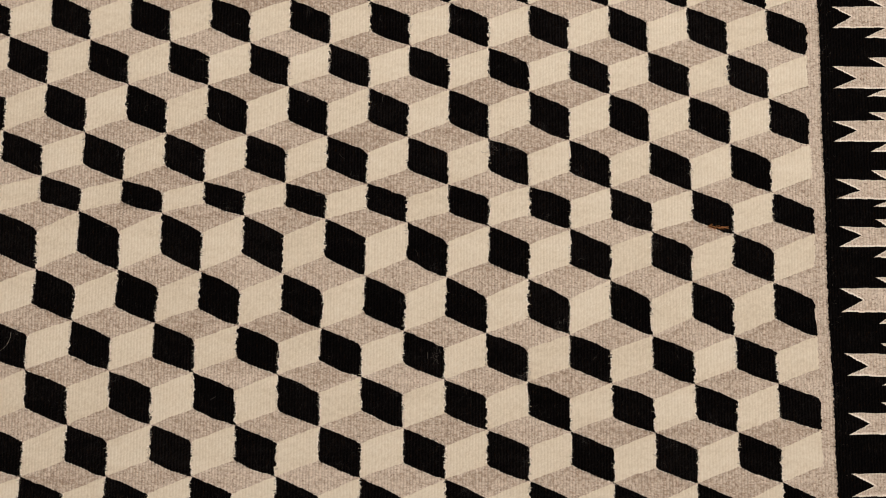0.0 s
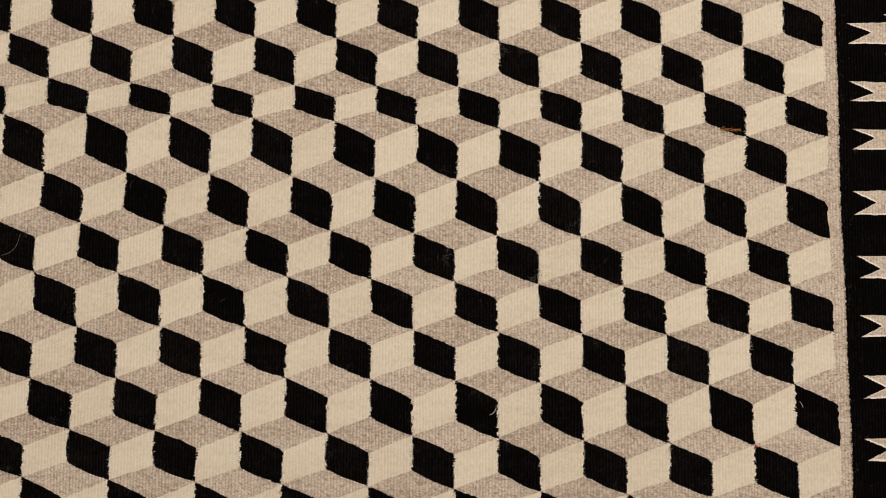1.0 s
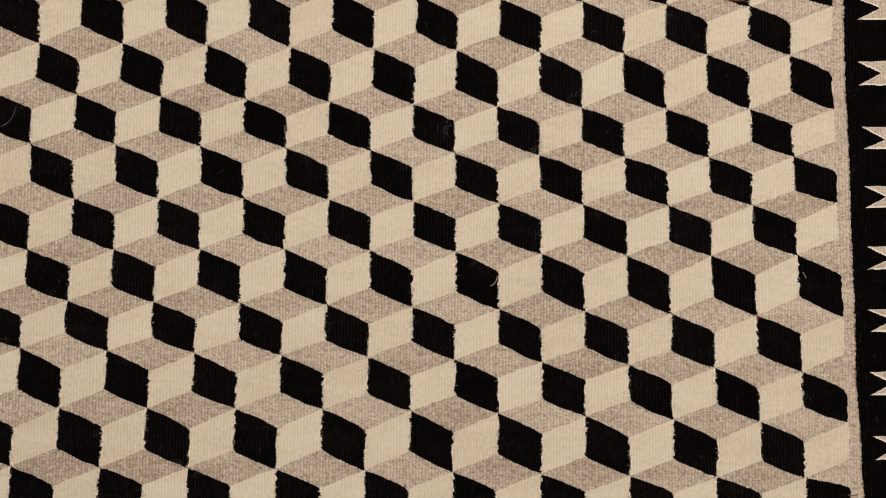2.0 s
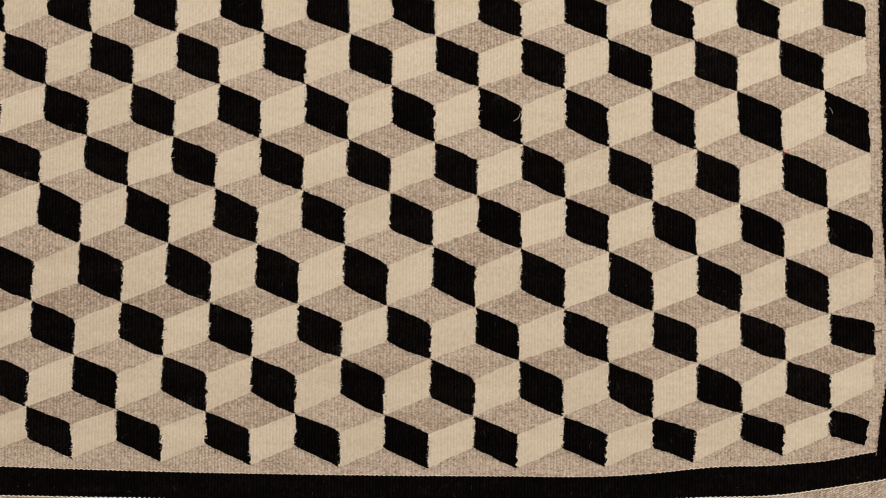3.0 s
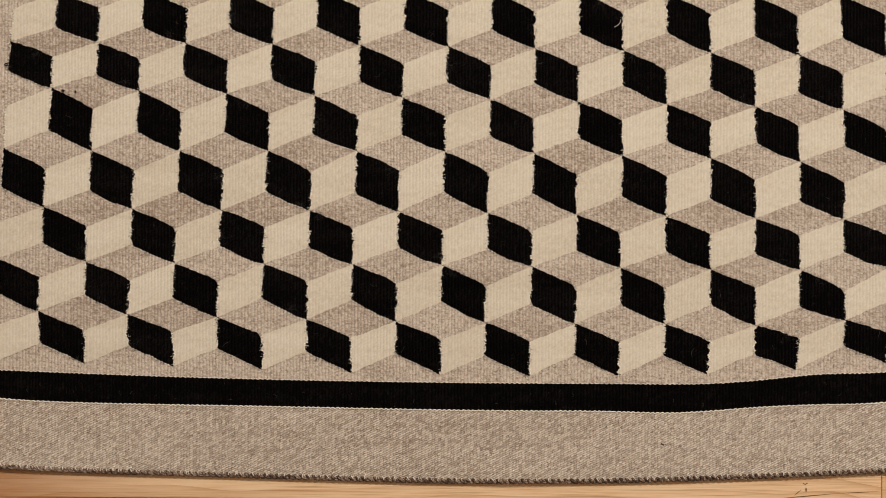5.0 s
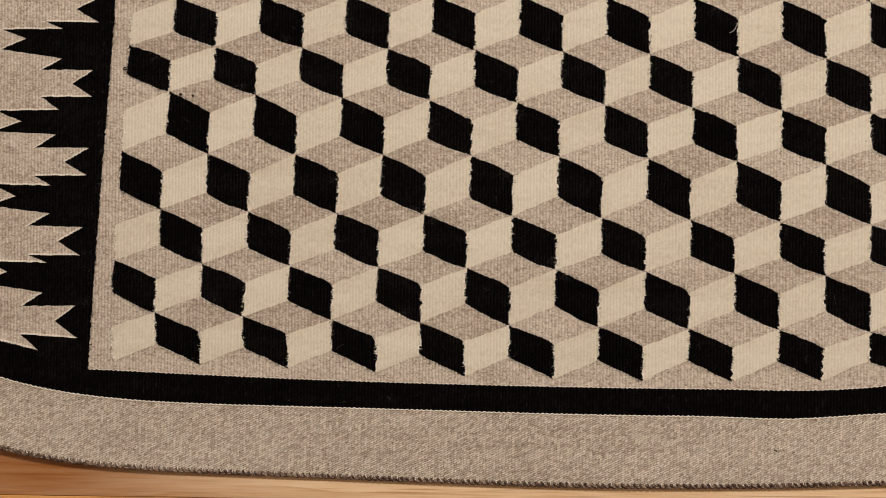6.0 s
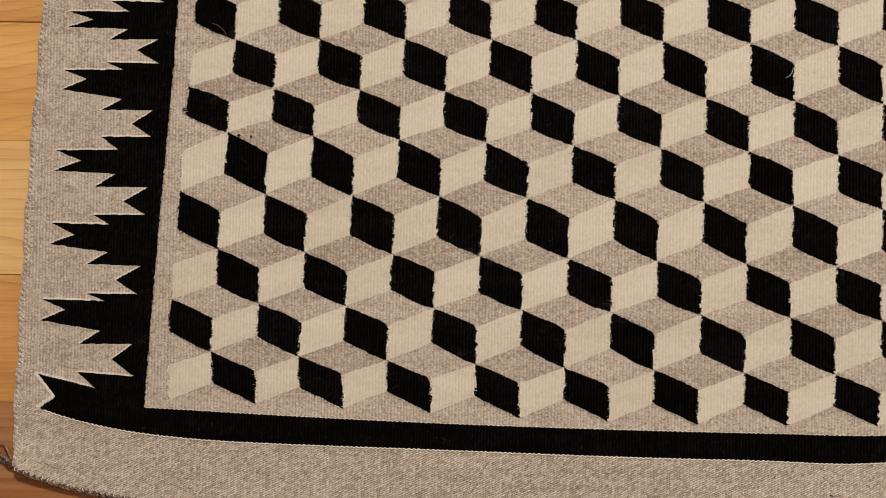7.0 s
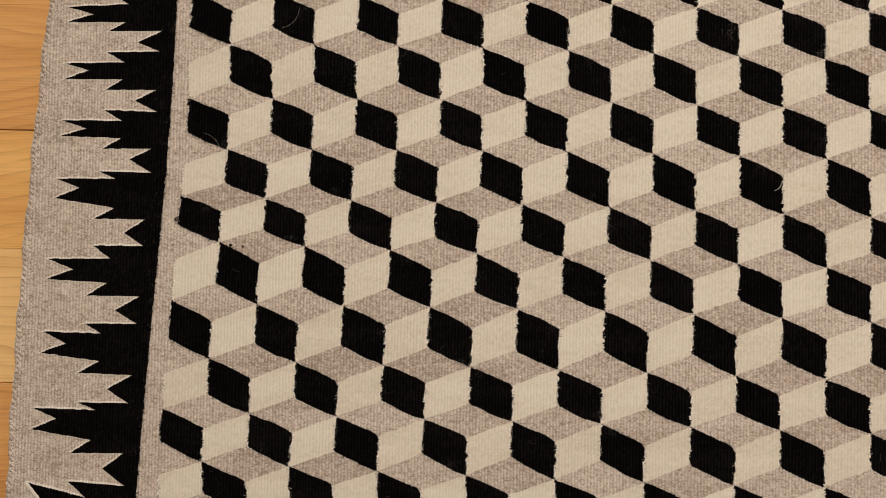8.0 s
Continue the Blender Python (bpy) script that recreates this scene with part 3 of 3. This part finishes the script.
# ---- floor ----
floor = tagged(new("floor"), "satin pale maple strip floor of narrow boards", "floor", kind="structure")
PITCH = 0.0921
rng = random.Random(4)
for k in range(-36, 36):
    y1 = -0.1377 - PITCH * k + (0.0050 if k == 1 else 0)
    y0 = -0.1377 - PITCH * (k + 1) + (0.0050 if k == 0 else 0)
    if y1 > 3.0 or y0 < -3.0:
        continue
    x = -3.02 - rng.uniform(0, 0.8)
    cuts = [x]
    while x < 3.0:
        x += rng.uniform(1.2, 2.4)
        cuts.append(x)
    if k == 3:
        cuts = [-3.0, -0.93, 0.2000, 1.9, 3.1]
    cuts = [c for c in cuts if c < 0.25 or c > 0.45] if k in (0, 1, 2, 3, 4) else cuts
    cuts = [c for c in cuts if not -0.62 < c < 0.19]
    for a, b in zip(cuts, cuts[1:]):
        a, b = max(a, -3.0), min(b, 3.0)
        if b - a < 0.02:
            continue
        g, e = 0.0002, 0.0004
        low, high = (0.00003 if k in (0, -2) else g), {0: 0.0006, 1: 0.00003, -1: 0.00003}.get(k, g)
        o = [(a + g, y0 + low), (b - g, y0 + low), (b - g, y1 - high), (a + g, y1 - high)]
        i4 = [(a + g + e, y0 + low + e), (b - g - e, y0 + low + e), (b - g - e, y1 - high - e), (a + g + e, y1 - high - e)]
        z = FLOOR + 0.00008 * rng.uniform(-1, 1)
        vs = [(p, q, z) for p, q in i4] + [(p, q, z - 0.0003) for p, q in o] + [(p, q, z - 0.012) for p, q in o]
        fs = [[0, 1, 2, 3]] + [[s, s + 4, (s + 1) % 4 + 4, (s + 1) % 4] for s in range(4)] + [[s + 4, s + 8, (s + 1) % 4 + 8, (s + 1) % 4 + 4] for s in range(4)]
        board = part("board", (vs, fs), HEART if k == 3 and a < 0 < b else {-2: AMBER, -1: AMBER, 0: HONEY, 1: PALE, 2: AMBER, 3: PEACH}.get(k, rng.choice((HONEY, PALE, HONEY, AMBER))), floor)
        if k == 3 and a < 0 < b:
            worn = board
part("subfloor", box(-3.05, 3.05, -3.05, 3.05, -0.05, FLOOR - 0.011), NICK, floor)
for x, y, w, h in ((0.1452, -0.4940, 0.0005, 0.0004), (0.1474, -0.4941, 0.0006, 0.0004), (0.1463, -0.4947, 0.0006, 0.0003), (0.1470, -0.4985, 0.00045, 0.0015)):
    part("nail_mark", slab([(x + w * math.cos(a * math.pi / 6), y + h * math.sin(a * math.pi / 6)) for a in range(12)], FLOOR + 0.0003, 0.0006), NAIL, worn, "small dark filled nail mark")

for (xa, ya), (xb, yb), wide in (((0.1220, -0.5053), (0.1700, -0.5010), 0.00035), ((0.1700, -0.5010), (0.1985, -0.4995), 0.0003), ((0.1385, -0.5027), (0.1437, -0.4985), 0.0004)):
    part("crack", slab([(xa, ya), ((xa + xb) / 2, (ya + yb) / 2 - wide), (xb, yb), ((xa + xb) / 2, (ya + yb) / 2 + wide)], FLOOR + 0.0002, 0.0005), NAIL, worn, "fine dark crack in the board")

# ---- stray fibres on the wool ----
def fibre(store, x, y, z, length, heading, curl, width):
    """A thin bent ribbon lying on the weave."""
    vs, fs = store
    p, n = Vector((x, y, z)), 6
    for s in range(n + 1):
        d = Vector((math.cos(heading), math.sin(heading), 0))
        side = Vector((-d.y, d.x, 0)) * width / 2
        up = Vector((0, 0, 0.0003 * math.sin(math.pi * s / n)))
        vs += [tuple(p + side + up), tuple(p - side + up)]
        p = p + d * length / n
        heading += curl / n
    m = len(vs) - 2 * (n + 1)
    fs += [[m + 2 * s, m + 2 * s + 1, m + 2 * s + 3, m + 2 * s + 2] for s in range(n)]


rng = random.Random(9)
lint, fuzz, smoke = ([], []), ([], []), ([], [])
for name, mat, edges in BLOCKS:
    if name != "black_diamond":
        continue
    mid = sum((e[0] for e in edges), Vector((0, 0))) / 4
    for _ in range(rng.choice((0, 0, 0, 0, 1, 1))):
        fibre(lint, mid.x + rng.uniform(-0.011, 0.011), mid.y + rng.uniform(-0.010, 0.010), 0.0002, rng.uniform(0.0015, 0.007), rng.uniform(0, 6.3), rng.uniform(-2.5, 2.5), rng.uniform(0.00006, 0.00013))
    for _ in range(20):
        fibre(fuzz, mid.x + rng.uniform(-0.0145, 0.0145), mid.y + rng.uniform(-0.013, 0.013), 0.0002, rng.uniform(0.0008, 0.003), rng.uniform(0, 6.3), rng.uniform(-1.5, 1.5), rng.uniform(0.0001, 0.0002))
    if rng.random() < 0.55:                         # a smoky tuft rubbed up along one side
        a, b = rng.choice([(e[0], e[1]) for e in edges])
        c = a.lerp(b, rng.uniform(0.1, 0.9)).lerp(mid, 0.14)
        for _ in range(rng.randint(8, 26)):
            fibre(smoke, c.x + rng.gauss(0, 0.0022), c.y + rng.gauss(0, 0.0022), 0.00025, rng.uniform(0.0008, 0.003), rng.uniform(0, 6.3), rng.uniform(-2, 2), rng.uniform(0.00006, 0.00014))
for x, y, many in ((-0.0232, -0.0629, 9), (-0.0188, -0.0580, 7), (0.0714, -0.0351, 5), (0.0185, 0.0902, 12), (0.0440, -0.0755, 12)):      # fluff caught on a few blocks
    for _ in range(many):
        fibre(lint, x + rng.gauss(0, 0.0018), y + rng.gauss(0, 0.0018), 0.0003, rng.uniform(0.002, 0.006), rng.uniform(0, 6.3), rng.uniform(-3, 3), rng.uniform(0.00009, 0.00018))
for _ in range(45):                                 # on the band and the side borders
    x = rng.uniform(-0.45, 0.33)
    fibre(lint, x, foot_line(x) - rng.uniform(0.003, 0.016), 0.0, rng.uniform(0.001, 0.0035), rng.uniform(0, 6.3), rng.uniform(-3, 3), rng.uniform(0.00005, 0.00014))
for root, way in ((field_left, -1), (field_right, 1)):
    for _ in range(130):
        y = rng.uniform(-0.38, 0.22)
        fibre(lint, root(y) + way * rng.uniform(0.001, 0.014) * rng.random(), y, 0.0, rng.uniform(0.001, 0.004), rng.uniform(0, 6.3), rng.uniform(-3, 3), rng.uniform(0.00005, 0.00012))
pale, dark = ([], []), ([], [])
for root, way in ((field_left, -1), (field_right, 1)):
    for _ in range(700):
        y = rng.uniform(-0.40, 0.25)
        fibre(dark, root(y) + way * 0.0003, y, 0.0001, rng.uniform(0.0008, 0.0026), (math.pi if way > 0 else 0) + rng.uniform(-1.0, 1.0), rng.uniform(-1.5, 1.5), rng.uniform(0.0001, 0.0003))
for name, mat, edges in BLOCKS:
    for a, b, kind in edges:
        if kind == "v":
            continue
        if kind != "u":
            if name == "black_diamond":             # black nap over the grey beside it
                out = Vector((b.y - a.y, a.x - b.x)).normalized()
                for _ in range(18):
                    q = a.lerp(b, rng.uniform(0.04, 0.96)) + out * 0.0002
                    fibre(dark, q.x, q.y, 0.0002, 0.0005 + 0.0018 * rng.random() ** 2, math.atan2(out.y, out.x) + rng.uniform(-0.9, 0.9), rng.uniform(-1.5, 1.5), rng.uniform(0.00008, 0.0002))
            continue
        for _ in range(28):
            q = a.lerp(b, rng.random())
            turn = rng.choice((0, math.pi)) + rng.uniform(-0.7, 0.7)
            into_black = (math.cos(turn) > 0) == (name == "black_diamond")
            fibre(pale if into_black else dark, q.x - 0.0003 * math.cos(turn), q.y, 0.0002, 0.0005 + 0.0020 * rng.random() ** 2, turn, rng.uniform(-1.5, 1.5), rng.uniform(0.00008, 0.0002))
tagged(part("joint_fuzz", pale, CREAM, rug, "cream wool fuzz at the joints"), kind="stuff")
tagged(part("joint_fuzz", dark, BLACK, rug, "black wool fuzz at the joints"), kind="stuff")
tagged(part("lint", lint, LINT, rug, "pale stray lint fibres"), kind="stuff")
tagged(part("fuzz", fuzz, FUZZ, rug, "dark wool fuzz"), kind="stuff")
tagged(part("fuzz", smoke, SMOKE, rug, "smoky grey fuzz rubbed up on the black wool"), kind="stuff")
for x, y, length, heading, curl, width in ((-0.3298, -0.0475, 0.021, -1.65, -1.5, 0.00009), (-0.3965, -0.1395, 0.015, -0.2, -1.2, 0.00010),
                                           (0.0153, -0.1688, 0.0080, -1.7, -1.4, 0.0003), (0.236, -0.168, 0.005, 1.9, 0.4, 0.0003), (0.038, -0.345, 0.004, 2.2, 0.5, 0.0003)):
    one = ([], [])
    fibre(one, x, y, 0.0003, length, heading, curl, width)
    part("stray_hair", one, STITCH, rug, "single pale stray hair")
# dark loops pulled out of the black, and a brown thread woven into the margin
for x, y, wide, turn in ((-0.4150, -0.2015, 0.0009, 0.4), (-0.3752, -0.2196, 0.0006, 1.2), (-0.3664, -0.2205, 0.0004, 2.6)):
    one = tube([(x + wide * math.cos(turn + a * 0.7), y + wide * math.sin(turn + a * 0.7), 0.0001 + 0.0009 * math.sin(a * math.pi / 8)) for a in range(9)], 0.00040, 5)
    part("yarn_loop", one, BLACK, rug, "small black yarn loop pulled out of the weave")
one = tube([(0.2636 + 0.0011 * k, -0.3208 + 0.0003 * hashed("thread", k), -0.0002 + 0.0003 * (k % 2)) for k in range(7)], 0.00036, 5)
part("brown_thread", one, CORD, rug, "short dark brown thread in the grey margin")
one = tube([(0.0440 + 0.0007 * k, -0.4656 - 0.0003 * k, -0.0010 + 0.0002 * (k % 2)) for k in range(4)], 0.0005, 5)
part("brown_thread", one, NICK, rug, "dark brown fleck in the end band")
one = ([], [])
tube([(0.2012, -0.1962, 0.0002), (0.2024, -0.1958, 0.0008), (0.2036, -0.1963, 0.0002)], 0.0005, 5, one)
part("thread_knot", one, RED, rug, "tiny red thread knot")
one = ([], [])
for k in range(26):
    fibre(one, 0.1780 + 0.00058 * k + 0.0006 * hashed("rust4", k), 0.0338 - 0.00004 * k + 0.0009 * hashed("rust", k), 0.0003, 0.0030, -0.15 + 0.5 * hashed("rust2", k), 1.2 * hashed("rust3", k), 0.00026)
part("stain_fibres", one, RUST, rug, "rust-brown stained fibres")

# ---- pale beads where the wefts turn back, doubling as the bright halo along the black ----
def bead(store, x, y, z, rx, ry, rz, lean=0.0):
    """A small rounded loop of yarn: two six-sided rings between two poles."""
    vs, fs = store
    m = len(vs)
    for ring, (w, h) in enumerate(((0.86, -0.5), (0.86, 0.5))):
        for s in range(6):
            a = math.pi * s / 3
            vs.append((x + rx * w * math.cos(a), y + ry * w * math.sin(a) + lean * rx * w * math.cos(a), z + rz * h))
    vs.append((x, y, z + rz))
    for s in range(6):
        n = (s + 1) % 6
        fs.append([m + s, m + n, m + 6 + n, m + 6 + s])
        fs.append([m + 6 + s, m + 6 + n, m + 12])


store = ([], [])
for name, mat, edges in BLOCKS:
    for a, b, kind in edges:
        if a.y > 0.26 or kind == "v" or (name != "black_diamond" and kind != "u"):
            continue
        pts = edge(a, b, kind)
        if kind == "u":
            side = 1 if name == "cream_diamond" else -1       # the cream lies on the far side of the joint from here
            for p in pts[1:-1]:
                big = hashed(round(p.x, 5), round(p.y, 5), "knot")
                if big > -0.35:
                    bead(store, p.x + side * (0.00018 + 0.0002 * big), p.y, 0.00002, 0.00066 + 0.00042 * big, 0.00042 + 0.00014 * big, 0.00022)
        else:
            low = kind != CREST
            tilt = (b.y - a.y) / (b.x - a.x)
            for k in range(1, len(pts) - 1, 2 if low else 4):
                p, big = pts[k], hashed(round(pts[k].x, 5), round(pts[k].y, 5), "loop")
                if big > (-0.75 if low else 0.1):
                    bead(store, p.x, p.y + (-0.00040 if low else 0.00012), -0.00008, (0.00072 if low else 0.0005) * (1 + 0.35 * big), 0.00037 * (1 + 0.35 * big), 0.00018, tilt)
tagged(part("turn_bead", store, EDGE, rug, "pale wool beads and bright halo along the black edges"), kind="stuff")

# ---- the blocks ----
for name, mat, edges in BLOCKS:
    points = [p for a, b, kind in edges for p in edge(a, b, kind)]
    if name == "black_diamond":       # the blunt corners are worn round
        for e in (1, 3):
            worn_off = 0.0012 + 0.0006 * hashed(round(edges[e][0].x, 4), round(edges[e][0].y, 4), "worn")
            points = [p for p in points if (p - edges[e][0]).length > worn_off]
    part(name, slab([(p.x, p.y) for p in points], 0.00004 * hashed(name, round(points[0].x, 4), round(points[0].y, 4)), 0.0003), mat, rug)
